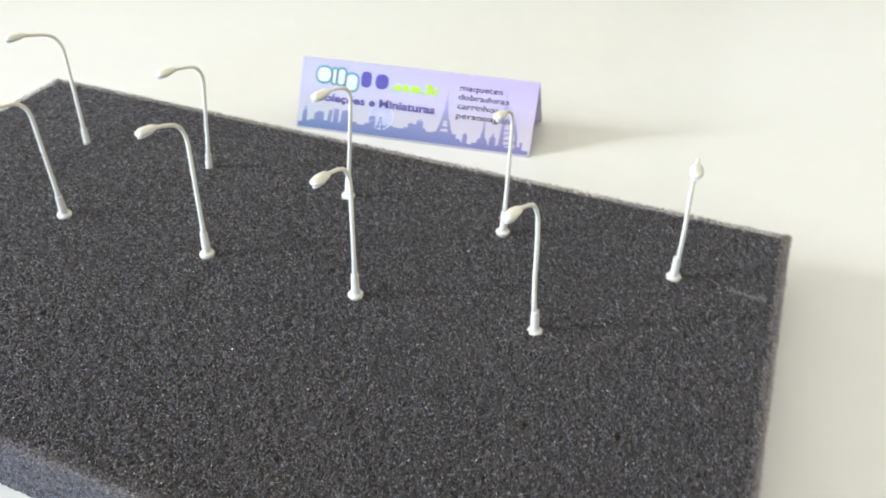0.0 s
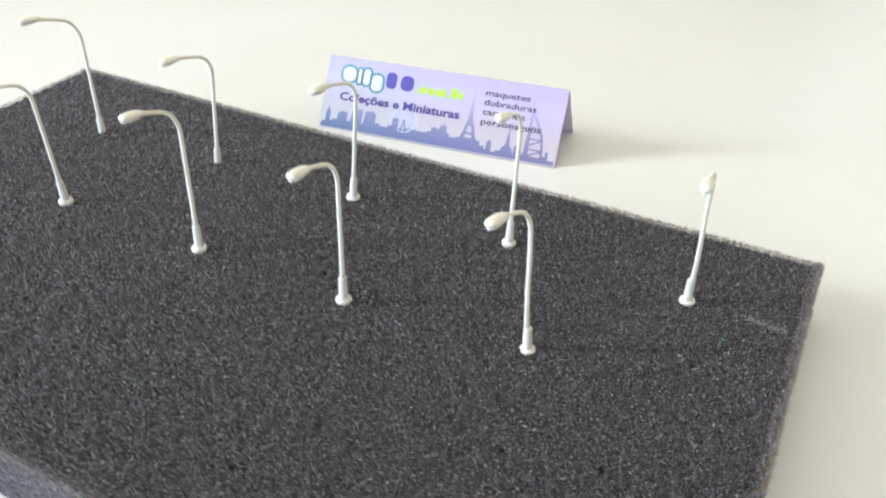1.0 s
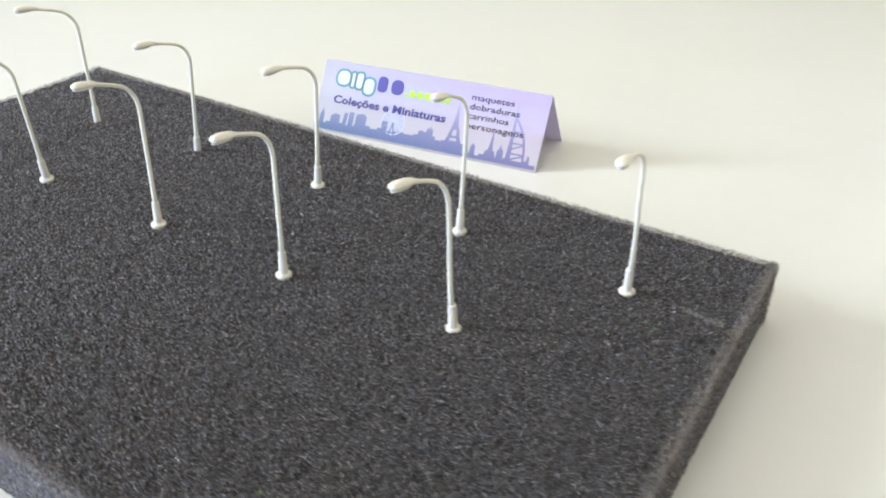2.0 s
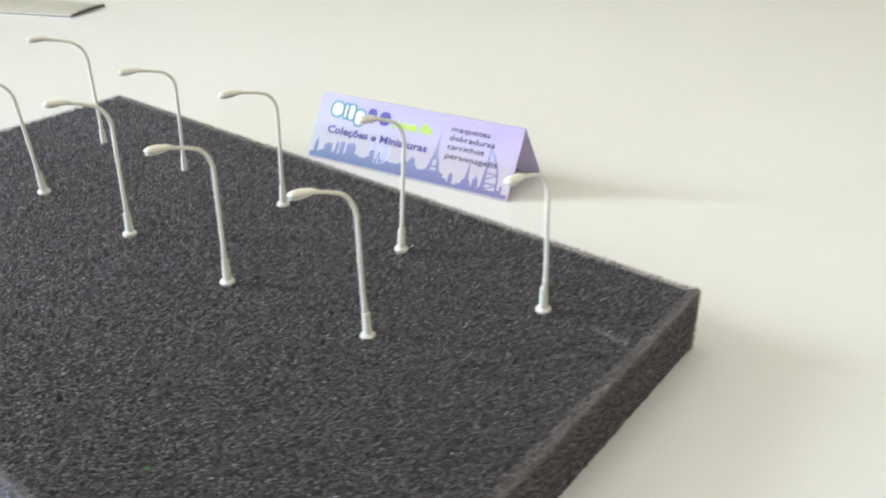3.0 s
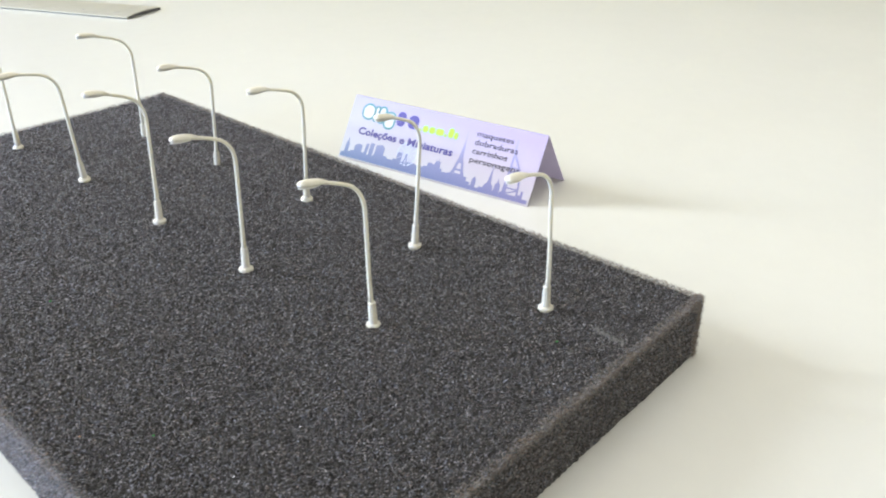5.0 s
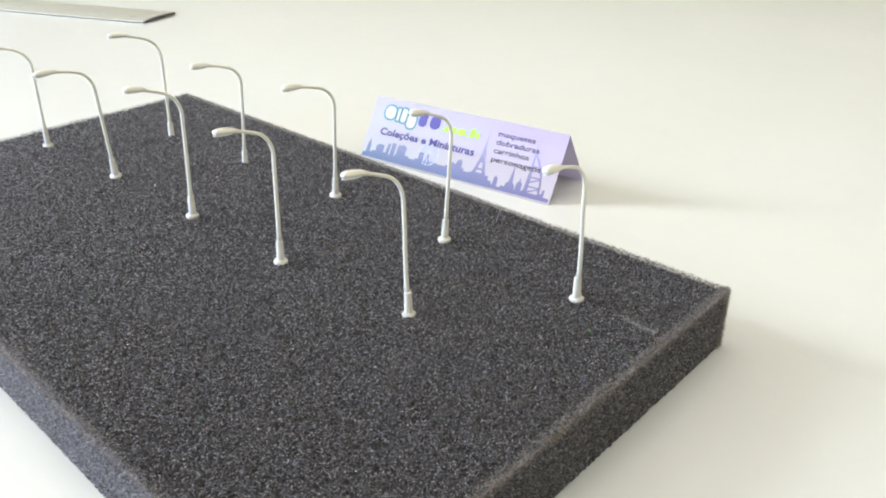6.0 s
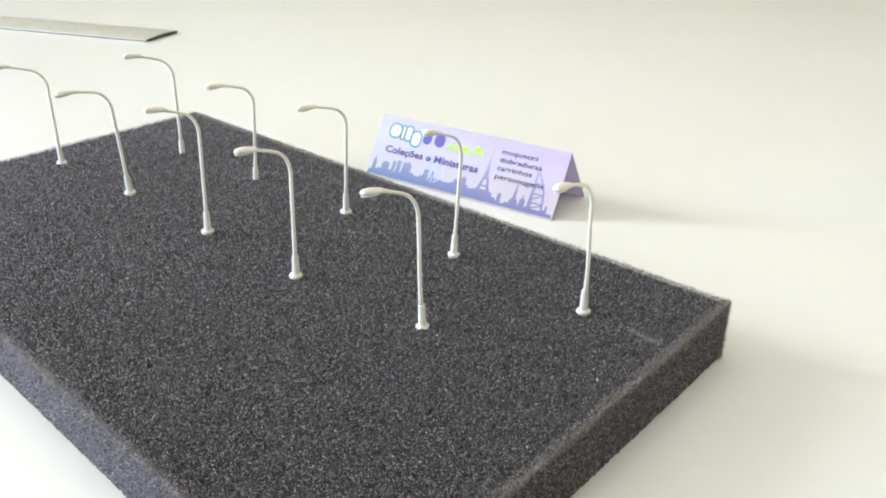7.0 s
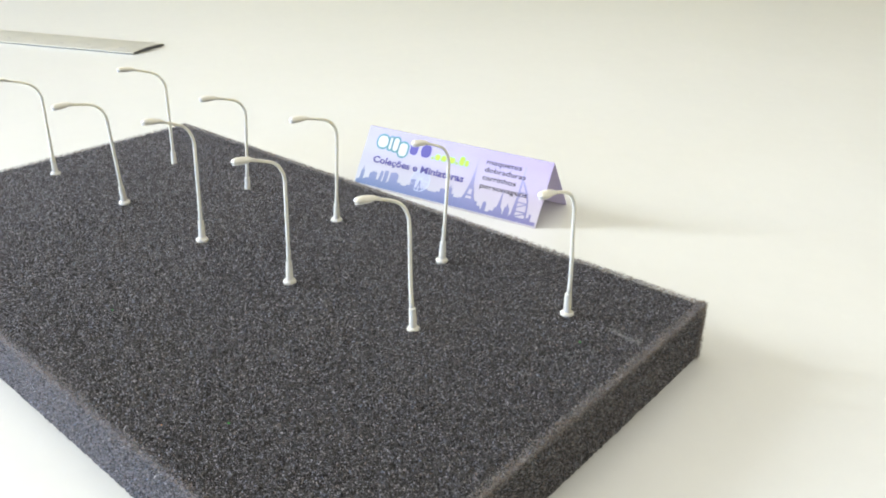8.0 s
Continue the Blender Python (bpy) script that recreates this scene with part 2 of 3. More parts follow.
# unseen; near and pale to lighten the shaded side of the table
structure("wall_east", (ROOM_E, ROOM_S, 0, ROOM_E + T, ROOM_N, ROOM_H), GREIGE_BOUNCE, "unseen pale grey wall, set near to bounce light back", "wall")
bm = bmesh.new()
box(bm, ROOM_W - T, ROOM_S, 0, ROOM_W, ROOM_N, WIN_LOW)
box(bm, ROOM_W - T, ROOM_S, WIN_HIGH, ROOM_W, ROOM_N, ROOM_H)
box(bm, ROOM_W - T, ROOM_S, WIN_LOW, ROOM_W, WIN_S, WIN_HIGH)
box(bm, ROOM_W - T, WIN_N, WIN_LOW, ROOM_W, ROOM_N, WIN_HIGH)
tagged(part("wall_west", bm, WALL, at=ROOM), "cream painted wall with a tall window opening", "wall", kind="structure")

# ---- the table ----
table = tagged(new("table"), "large white glossy laminate table with a plain top", "table")
table.location = (-0.45, 0.26, -0.75)
box_part("tabletop", (-0.75, -0.68, 0.722, 0.75, 0.68, 0.75), TABLE, table, "glossy white tabletop", bevel=0.003)
for x in (-0.69, 0.69):
    for y in (-0.62, 0.62):
        box_part("leg", (x - 0.03, y - 0.03, 0.0, x + 0.03, y + 0.03, 0.722), LEG, table, bevel=0.003)

# ---- the foam block ----
FX, FY, FZ = 257.0, 136.0, 17.5  # millimetres
CELL = 0.58
PITS = ((-162.8, -102.4, 0.75), (-107.0, -61.2, 0.8), (-45.6, -90.9, 0.6), (-27.4, -86.4, 0.6), (-88.0, -118.0, 0.6), (-19.5, -51.0, 0.6))  # dark holes in the top: x, y, radius


def cells(u, v, seed):
    """How far each place lies from its cell's wall, 0 on the wall: the distance to the second nearest centre less that to the nearest."""
    g = np.random.default_rng(seed)
    nu, nv = int(u.max() / CELL) + 6, int(v.max() / CELL) + 6
    jit = g.random((nu, nv, 2)) * 0.95
    depth = g.random((nu, nv))
    iu, iv = (u / CELL).astype(int) + 2, (v / CELL).astype(int) + 2
    best, second, deep = np.full(u.shape, 99.0), np.full(u.shape, 99.0), np.zeros(u.shape)
    for a in (-1, 0, 1):
        for b in (-1, 0, 1):
            cu, cv = iu + a, iv + b
            j = jit[cu, cv]
            d = np.hypot((cu - 2 + j[..., 0]) - u / CELL, (cv - 2 + j[..., 1]) - v / CELL)
            near = d < best
            second = np.where(near, best, np.minimum(second, d))
            deep = np.where(near, depth[cu, cv], deep)
            best = np.where(near, d, best)
    return np.clip((second - best) * 1.7, 0, 1), deep


def waves(u, v, seed, size):
    """Smooth broad unevenness, a sum of a few sines."""
    g = np.random.default_rng(seed)
    h = np.zeros(u.shape)
    for _ in range(16):
        a, p, k = g.random() * 6.28, g.random() * 6.28, (0.6 + g.random()) / size
        h += np.sin(k * (u * math.cos(a) + v * math.sin(a)) + p)
    return h / 16


def foam_sheet(origin, along, across, normal, length, width, step, seed, pit=1.12):
    nu, nv = int(length / step) + 1, int(width / step) + 1
    u, v = np.meshgrid(np.linspace(0, length, nu), np.linspace(0, width, nv), indexing="ij")
    wall, deep = cells(u, v, seed)
    h = 0.1 - pit * (0.25 + 0.75 * deep) * np.sqrt(wall) + 0.12 * waves(u, v, seed + 1, 14.0) + (0.55 if normal[2] == 1 else 0.15) * waves(u, v, seed + 7, 0.6)
    h += np.random.default_rng(seed + 2).normal(0, 0.05, u.shape)
    if normal[2] == 1:
        for x, y, r in PITS:
            h -= 2.2 * np.exp(-(((u - FX - x) ** 2 + (v - FY - y) ** 2) / r**2) ** 2)
    rim = np.minimum(np.minimum(u, length - u), np.minimum(v, width - v))
    if normal[2] == 0:  # a side face is rounded off at its top and ends, not at its foot
        rim = np.minimum(np.minimum(u, length - u), width - v)
    h = h - 1.3 * np.clip(1 - rim / 2.2, 0, 1) ** 1.5
    u = u + np.random.default_rng(seed + 3).normal(0, 0.05, u.shape) * (rim > 0.01)
    v = v + np.random.default_rng(seed + 4).normal(0, 0.05, u.shape) * (rim > 0.01)
    u, v = np.clip(u, 0.35, length - 0.35), np.clip(v, 0.35 if normal[2] == 1 else 0.0, width - 0.35)  # the sheets meet on a rounded edge
    o, a, c, n = (np.array(q, float) for q in (origin, along, across, normal))
    pts = o + u[..., None] * a + v[..., None] * c + h[..., None] * n
    ids = np.arange(nu * nv).reshape(nu, nv)
    quads = np.stack([ids[:-1, :-1], ids[1:, :-1], ids[1:, 1:], ids[:-1, 1:]], -1).reshape(-1, 4)
    return pts.reshape(-1, 3) * MM, quads


def quick_mesh(name, pts, polys, mat, smooth):
    me = bpy.data.meshes.new(name)
    k = polys.shape[1]
    me.vertices.add(len(pts))
    me.vertices.foreach_set("co", np.ascontiguousarray(pts, np.float32).ravel())
    me.loops.add(polys.size)
    me.loops.foreach_set("vertex_index", np.ascontiguousarray(polys, np.int32).ravel())
    me.polygons.add(len(polys))
    me.polygons.foreach_set("loop_start", np.arange(0, polys.size, k, dtype=np.int32))
    me.update(calc_edges=True)
    me.validate()
    me.materials.append(mat)
    me.polygons.foreach_set("use_smooth", np.full(len(me.polygons), smooth))
    return me


def sheets(name, rows, mat):
    pts, quads, n = [], [], 0
    for row in rows:
        p, q = foam_sheet(*row)
        pts.append(p)
        quads.append(q + n)
        n += len(p)
    return quick_mesh(name, np.concatenate(pts), np.concatenate(quads), mat, False)


foam = tagged(new("foam_block"), "flat charcoal grey open-cell foam block lying on the table", "foam block")
rows = [
    ((-FX, -FY, FZ), (1, 0, 0), (0, 1, 0), (0, 0, 1), FX, FY, 0.27, 11),
    ((-FX, -FY, 0.0), (1, 0, 0), (0, 0, 1), (0, -1, 0), FX, FZ, 0.36, 21, 0.55),
    ((0.0, -FY, 0.0), (0, 1, 0), (0, 0, 1), (1, 0, 0), FY, FZ, 0.36, 31, 0.7),
    ((0.0, 0.0, 0.0), (-1, 0, 0), (0, 0, 1), (0, 1, 0), FX, FZ, 0.8, 41),
    ((-FX, 0.0, 0.0), (0, -1, 0), (0, 0, 1), (-1, 0, 0), FY, FZ, 0.8, 51),
]
body = new("foam_body", sheets("foam_body", rows, FOAM_SHADED))
body.parent = foam


def struts(count, seed, place, length=(0.2, 0.5), width=(0.04, 0.09), upright=0.75, sink=0.25):
    """Thin three-sided slivers, the torn cell walls that stand out of a cut face."""
    g = np.random.default_rng(seed)
    base, normal = place(g, count)
    d = g.normal(0, 1, (count, 3))
    d = d / np.linalg.norm(d, axis=1, keepdims=True) + upright * normal
    d /= np.linalg.norm(d, axis=1, keepdims=True)
    long = g.uniform(*length, (count, 1))
    thick = g.uniform(*width, (count, 1))
    s = np.cross(d, g.normal(0, 1, (count, 3)))
    s /= np.linalg.norm(s, axis=1, keepdims=True)
    t = np.cross(d, s)
    foot = base - normal * sink
    ring = [foot + thick * (s * math.cos(a) + t * math.sin(a)) for a in (0, 2.09, 4.19)]
    top = [foot + d * long + 0.6 * thick * (s * math.cos(a) + t * math.sin(a)) for a in (0.5, 2.6, 4.7)]
    pts = np.stack(ring + top, 1).reshape(-1, 3)
    k = np.arange(count)[:, None] * 6
    tri = np.concatenate([k + np.array(f) for f in ((0, 1, 4), (0, 4, 3), (1, 2, 5), (1, 5, 4), (2, 0, 3), (2, 3, 5), (3, 4, 5))])
    return pts * MM, tri


def on_top(g, n):
    p = np.stack([g.uniform(-FX, 0, n), g.uniform(-FY, 0, n), np.full(n, FZ + 0.05)], 1)
    for x, y, r in PITS:
        p[:, 2] -= 2.5 * (np.hypot(p[:, 0] - x, p[:, 1] - y) < r)
    return p, np.tile([0.0, 0, 1], (n, 1))


def on_near(g, n):
    return np.stack([g.uniform(-FX, 0, n), np.full(n, -FY - 0.1), g.uniform(0.6, FZ, n)], 1), np.tile([0.0, -1, 0], (n, 1))


def on_east(g, n):
    return np.stack([np.full(n, 0.1), g.uniform(-FY, 0, n), g.uniform(0.6, FZ, n)], 1), np.tile([1.0, 0, 0], (n, 1))


def on_rims(g, n):
    """Along the upper edges and the corner uprights."""
    lengths = np.array([290.0, 120.0, 150.0, 60.0, 4 * FZ])
    edge, s = g.choice(5, n, p=lengths / lengths.sum()), g.random(n)
    x = np.select([edge == 0, edge == 1, edge == 2, edge == 3], [-FX * s, -FX * s, 0 * s, -FX + 0 * s], 0 * s)
    y = np.select([edge == 0, edge == 1, edge == 2, edge == 3], [0 * s, -FY + 0 * s, -FY * s, -FY * s], 0 * s)
    z = np.where(edge == 4, FZ * s, FZ + 0 * s)
    p = np.stack([x, y, z], 1)
    middle = np.array([-FX / 2, -FY / 2, FZ / 2])
    out = np.sign(p - middle) * (np.abs(p - middle) > np.array([FX, FY, FZ]) / 2 - 0.01)
    out = out / np.linalg.norm(out, axis=1, keepdims=True)
    across = 2.3 * g.random((n, 3)) ** 1.6 * -np.sign(out) * (np.abs(out) > 0.1)
    return p + across, out


def rings(count, seed, place, sink):
    """Open cells: small five-sided loops of thin struts, turned every way, lying about a cut face."""
    g = np.random.default_rng(seed)
    base, normal = place(g, count)
    base = base - normal * g.uniform(*sink, (count, 1))
    a = g.normal(0, 1, (count, 3))
    a /= np.linalg.norm(a, axis=1, keepdims=True)
    b = np.cross(a, g.normal(0, 1, (count, 3)))
    b /= np.linalg.norm(b, axis=1, keepdims=True)
    c = np.cross(a, b)
    r, thick = g.uniform(0.17, 0.36, (count, 1)), g.uniform(0.03, 0.06, (count, 1))
    pts = []
    for k in range(5):
        q = 2 * math.pi * k / 5
        out = b * math.cos(q) + c * math.sin(q)
        mid = base + out * r * g.uniform(0.75, 1.25, (count, 1))
        for j in (0, 2.09, 4.19):
            pts.append(mid + thick * (out * math.cos(j) + a * math.sin(j)))
    pts = np.stack(pts, 1).reshape(-1, 3)
    tri = []
    for k in range(5):
        for j in range(3):
            p, q, u, v = 3 * k + j, 3 * k + (j + 1) % 3, (3 * k + 3 + (j + 1) % 3) % 15, (3 * k + 3 + j) % 15
            tri += [(p, q, u), (p, u, v)]
    first = np.arange(count)[:, None] * 15
    return pts * MM, np.concatenate([first + np.array(f) for f in tri])


def films(count, seed, place):
    """Torn bits of cell film: tiny flat glossy scales, turned every way, in the top of the cells."""
    g = np.random.default_rng(seed)
    base, normal = place(g, count)
    base = base - normal * g.uniform(-0.12, 0.25, (count, 1))
    a = g.normal(0, 1, (count, 3)) * (1.15 - 0.35 * np.abs(normal))
    a /= np.linalg.norm(a, axis=1, keepdims=True)
    b = np.cross(a, g.normal(0, 1, (count, 3)))
    b /= np.linalg.norm(b, axis=1, keepdims=True)
    c = np.cross(a, b)
    r = g.uniform(0.06, 0.22, (count, 1))
    pts = np.stack([base + r * (b * math.cos(q) + c * math.sin(q)) for q in (0.2, 1.7, 3.4, 4.8)], 1).reshape(-1, 3)
    return pts * MM, np.arange(count * 4).reshape(count, 4)


def tuft(name, made, mat=None):
    o = new(name, quick_mesh(name, *made, mat or STRUT_LIT, False))
    o.parent = foam
    tagged(o, kind="stuff")


for count, seed, place in ((14000, 61, on_top), (3000, 62, on_near), (3000, 63, on_east)):
    tuft("torn_foam_skin", struts(count, seed, place))
tuft("lit_frayed_foam_edge", struts(52000, 64, on_rims, (0.4, 1.25), (0.018, 0.042), 0.55, 0.1), FRAYED_LIT)
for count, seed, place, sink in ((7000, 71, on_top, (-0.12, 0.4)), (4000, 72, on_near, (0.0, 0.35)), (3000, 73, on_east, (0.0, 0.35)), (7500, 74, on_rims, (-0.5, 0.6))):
    tuft("open_foam_lattice", rings(count, seed, place, sink), FRAYED_LIT if place is on_rims else STRUT_LIT)


def on_scuff(g, n):
    """A pale rubbed streak near one corner of the top."""
    s = g.random(n)
    return np.stack([-12.4 + 8.6 * s, -29.6 - 1.0 * s + g.normal(0, 0.6, n), np.full(n, FZ + 0.02)], 1), np.tile([0.0, 0, 1], (n, 1))


scuff = new("scuffed_patch", quick_mesh("scuffed_patch", *rings(150, 91, on_scuff, (0.0, 0.3)), LINT, False))
scuff.parent = foam
tagged(scuff, "pale rubbed streak in the foam", kind="stuff")
for count, seed, place in ((150000, 81, on_top), (14000, 82, on_near), (5000, 83, on_east)):
    tuft("glossy_cell_film", films(count, seed, place), FILM_LIT)


# ---- the ten model street lamps ----
STRAIGHT, TURN_R, RISE = 30.0, 7.5, 1.212  # top of the straight, radius of the bend, how far it turns


def lamp_line(bend, reach):
    """The pole's axis in the plane of its arm, millimetres: straight up, round the bend and out along the arm."""
    pts = [Vector((0, 0, z)) for z in (5.0, 8.0, 12.0, 17.0, 22.0, 26.0)]
    for k in range(12):
        q = k * RISE / 11
        pts.append(Vector((0, TURN_R * (1 - math.cos(q)), STRAIGHT + TURN_R * math.sin(q))))
    y, z = pts[-1].y, pts[-1].z
    for k in range(1, 6):
        d = (13.5 - y) * k / 5
        pts.append(Vector((0, y + d, z + d / math.tan(RISE) - 0.0113 * d * d)))
    for p in pts:
        p.y *= 1 - (1 - reach) * 1.3
        p.x += bend * math.sin(min(1.0, p.z / 24.0) * math.pi)
    return [p * MM for p in pts]


def street_lamp(x, y, turn, lean_x, lean_y, bend=0.0, sink=0.0, size=1.0, reach=1.0):
    o = new("model_street_lamp")
    bm = bmesh.new()
    ring = ((1.75, -0.9), (1.85, -0.2), (1.9, 0.25), (1.78, 0.62), (1.4, 0.86), (1.0, 0.95))
    tube(bm, [Vector((0, 0, z * MM)) for _, z in ring], [r * MM for r, _ in ring], 28)
    part("base_flange", bm, PLASTIC, o, smooth=True)
    bm = bmesh.new()
    ring = ((1.16, 0.7), (1.08, 1.4), (0.95, 5.6), (0.94, 6.3), (0.8, 6.45))
    tube(bm, [Vector((0, 0, z * MM)) for _, z in ring], [r * MM for r, _ in ring], 12)
    part("socket", bm, PLASTIC, o, smooth=False)
    line = lamp_line(bend, reach)
    radii = [MM * (0.565 - 0.145 * k / (len(line) - 1) + 0.09 * max(0.0, 1 - (p.z / MM - 6.2) / 5.0)) for k, p in enumerate(line)]
    part("pole", tube(bmesh.new(), line, radii, 16), PLASTIC, o, smooth=True)
    # the head: a flattened drop with a blunt nose and a nearly flat underside
    prof = ((11.0, 39.04, 0.46, 0.46), (11.6, 39.1, 0.5, 0.48), (11.9, 39.18, 0.74, 0.62), (12.3, 39.3, 0.98, 0.74), (13.0, 39.44, 1.16, 0.84), (14.4, 39.67, 1.3, 0.92),
            (15.8, 39.84, 1.34, 0.93), (16.8, 39.92, 1.25, 0.86), (17.5, 39.97, 1.02, 0.7), (17.9, 39.98, 0.72, 0.5), (18.08, 39.96, 0.34, 0.24))
    bm = tube(bmesh.new(), [Vector((0, a - (1 - reach) * 17, b)) * MM for a, b, _, _ in prof], [(c * 1.08 * MM, d * MM) for _, _, c, d in prof], 24)
    for v in bm.verts:
        low = (39.36 + 0.05 * (v.co.y / MM - 15)) * MM
        if v.co.z < low:
            v.co.z = low + (v.co.z - low) * 0.15
    head = part("lamp_head", bm, PLASTIC, o, smooth=True)
    # the lens plate: a thin oval under the head, showing at the nose
    bm = bmesh.new()
    rim = [(1.02 * math.sin(q), 15.35 - (1 - reach) * 17 + 2.75 * math.cos(q)) for q in (2 * math.pi * k / 20 for k in range(20))]
    low, high = ([bm.verts.new((a * MM, b * MM, (z + 0.05 * (b - 15)) * MM)) for a, b in rim] for z in (39.02, 39.3))
    bm.faces.new(low[::-1])
    bm.faces.new(high)
    for k in range(20):
        bm.faces.new((low[k], low[(k + 1) % 20], high[(k + 1) % 20], high[k]))
    part("lens_plate", bm, LENS, head, "paler milky plastic lens plate")
    o.matrix_basis = Matrix.Translation((x * MM, y * MM, (FZ + 0.05 - sink) * MM)) @ Matrix.Rotation(math.atan2(lean_x, 31), 4, "Y") @ Matrix.Rotation(-math.atan2(lean_y, 31), 4, "X") @ Matrix.Rotation(radians(turn - 90), 4, "Z") @ Matrix.Diagonal((size, size, size, 1))
    return tagged(o, "ivory plastic model street lamp with curved arm, stuck in the foam", "model lamp", "model street lamps on the foam")


LAMPS = (
    (-52.5, -62.7, -96, -1.9, 1.3, 0.35, 0.75, 0.985, 0.90),
    (-96.9, -67.8, -85, 0.0, 1.6, 0.0, 0.1, 1.01, 0.96),
    (-140.6, -68.2, -82, -0.9, 2.5, 0.0, 0.0, 1.034, 0.96),
    (-188.5, -68.6, -82, 2.3, -1.8, 0.0, 0.0, 1.04, 0.96),
    (-236.8, -70.9, -94, 1.3, 0.7, 0.0, 0.2, 0.994),
    (-26.1, -30.0, -86, -0.3, 0.3, -0.3, 0.3, 0.99),
    (-72.4, -28.6, -85, -0.1, 3.4, 0.0, 0.0, 0.985),
    (-119.8, -29.0, -92, 3.4, -0.5, 0.0, 0.0, 1.012),
    (-167.3, -31.0, -90, 4.2, 0.1, 0.0, 2.0, 1.02),
    (-212.7, -33.5, -88, 0.4, 1.1, 0.0, 2.0, 1.06),
)
for row in LAMPS:
    street_lamp(*row)


# ---- the folded card ----
CARD_W, CARD_D, CARD_H = 89.6, 14.3, 22.6  # width, half depth, ridge height, millimetres
SLANT = math.hypot(CARD_D, CARD_H)
CARD_AT = Matrix.Translation((-175.1 * MM, 29.3 * MM, 0)) @ Matrix.Rotation(radians(8.0), 4, "Z")
FACE = Matrix.Rotation(-math.atan2(CARD_D, CARD_H), 4, "X")  # from an upright sheet to the leaning face
card = tagged(new("folded_card"), "lilac printed card folded into a tent with a city skyline", "card")
card.matrix_basis = CARD_AT


def face_part(name, bm, mat, label=""):
    return part(name, bm, mat, card, label, at=FACE)


def flat_on_face(name, outline, mat, lift, label=""):
    """A printed shape: its outline in millimetres along and up the face, a hair proud of the paper."""
    return face_part(name, prism(bmesh.new(), [(u * MM, v * MM) for u, v in outline], -lift * MM, -lift * MM + 0.03 * MM), mat, label)


face_part("front_panel", box(bmesh.new(), 0, 0, 0, CARD_W * MM, 0.3 * MM, SLANT * MM, bevel=0.06 * MM), PAPER, "white card panel with a thin border")
back = Matrix.Translation((0, 2 * CARD_D * MM, 0)) @ Matrix.Rotation(math.atan2(CARD_D, CARD_H), 4, "X")
part("back_panel", box(bmesh.new(), 0, -0.3 * MM, 0, CARD_W * MM, 0, SLANT * MM, bevel=0.06 * MM), PAPER, card, at=back)
M0 = 0.7
flat_on_face("printed_ground", [(0.08, 0.35), (CARD_W - 0.15, 0.35), (CARD_W - 0.1, SLANT - 0.05), (0.08, SLANT - 0.05)], CARD, 0.05, "lilac printed background")


def step_outline(heights, u0, u1, floor_v):
    """A stepped skyline from (end, height) pairs, closed along its foot."""
    pts, u = [(u0, floor_v)], u0
    for end, h in heights:
        pts += [(u, h), (end, h)]
        u = end
    return pts + [(u1, floor_v)]


# low roofs that run the whole width, then the taller silhouettes on them
LOW = ((2.2, 2.6), (3.4, 3.6), (5.2, 3.2), (7.4, 3.9), (10.5, 3.3), (13.0, 4.0), (17.0, 3.6), (21.0, 4.2), (24.0, 4.8), (27.0, 4.1), (30.0, 4.9), (34.0, 4.4),
       (38.0, 4.9), (42.0, 4.6), (45.0, 5.2), (48.0, 4.7), (50.5, 5.6), (53.0, 4.6), (56.0, 5.0), (59.5, 5.4), (62.0, 4.9), (63.8, 3.4), (66.0, 2.4), (68.0, 2.0),
       (70.5, 2.8), (74.0, 3.2), (77.0, 2.4), (80.0, 3.0), (84.0, 2.6), (86.2, 3.2), (88.8, 2.2))
flat_on_face("skyline_rooftop", step_outline(LOW, M0 + 0.05, 88.8, M0 + 0.05), SKYLINE, 0.09, "blue-violet printed rooftops")
TOWERS = (
    ("clock_tower", [(2.3, 1), (2.3, 6.2), (2.9, 7.6), (3.2, 9.0), (3.5, 7.6), (4.1, 6.2), (4.1, 1)]),
    ("tower_block", [(6.9, 1), (7.0, 6.2), (8.6, 7.2), (10.8, 6.9), (11.0, 1)]),
    ("tower_block", [(11.9, 1), (12.6, 8.1), (14.0, 8.1), (13.6, 1)]),
    ("tower_block", [(14.5, 1), (14.6, 8.7), (16.6, 8.7), (16.6, 1)]),
    ("tower_block", [(17.4, 1), (17.7, 8.3), (20.6, 8.9), (22.0, 7.8), (21.8, 1)]),
    ("tower_block", [(28.6, 1), (28.6, 7.7), (30.9, 7.9), (31.1, 1)]),
    ("bridge_tower", [(43.4, 1), (43.6, 6.6), (45.0, 7.0), (46.4, 6.4), (47.2, 8.6), (47.8, 7.6), (48.2, 9.2), (48.7, 7.6), (49.2, 8.4), (49.6, 1)]),
    ("tower_block", [(64.4, 1), (64.5, 4.9), (65.3, 6.0), (66.2, 5.0), (66.4, 1)]),
    ("spire", [(69.3, 1), (70.0, 4.2), (71.0, 4.8), (71.5, 8.4), (71.9, 12.6), (72.3, 8.4), (72.7, 4.8), (73.6, 4.2), (73.9, 1)]),
    ("tower_block", [(74.2, 1), (74.4, 5.2), (75.1, 5.6), (75.4, 7.4), (76.0, 5.8), (76.7, 5.2), (76.9, 1)]),
    ("tower_block", [(85.4, 1), (85.5, 4.9), (86.4, 4.9), (86.5, 1)]),
)
for n, (name, outline) in enumerate(TOWERS):
    flat_on_face(name, outline, SKYLINE, 0.096 + 0.004 * (n % 3))
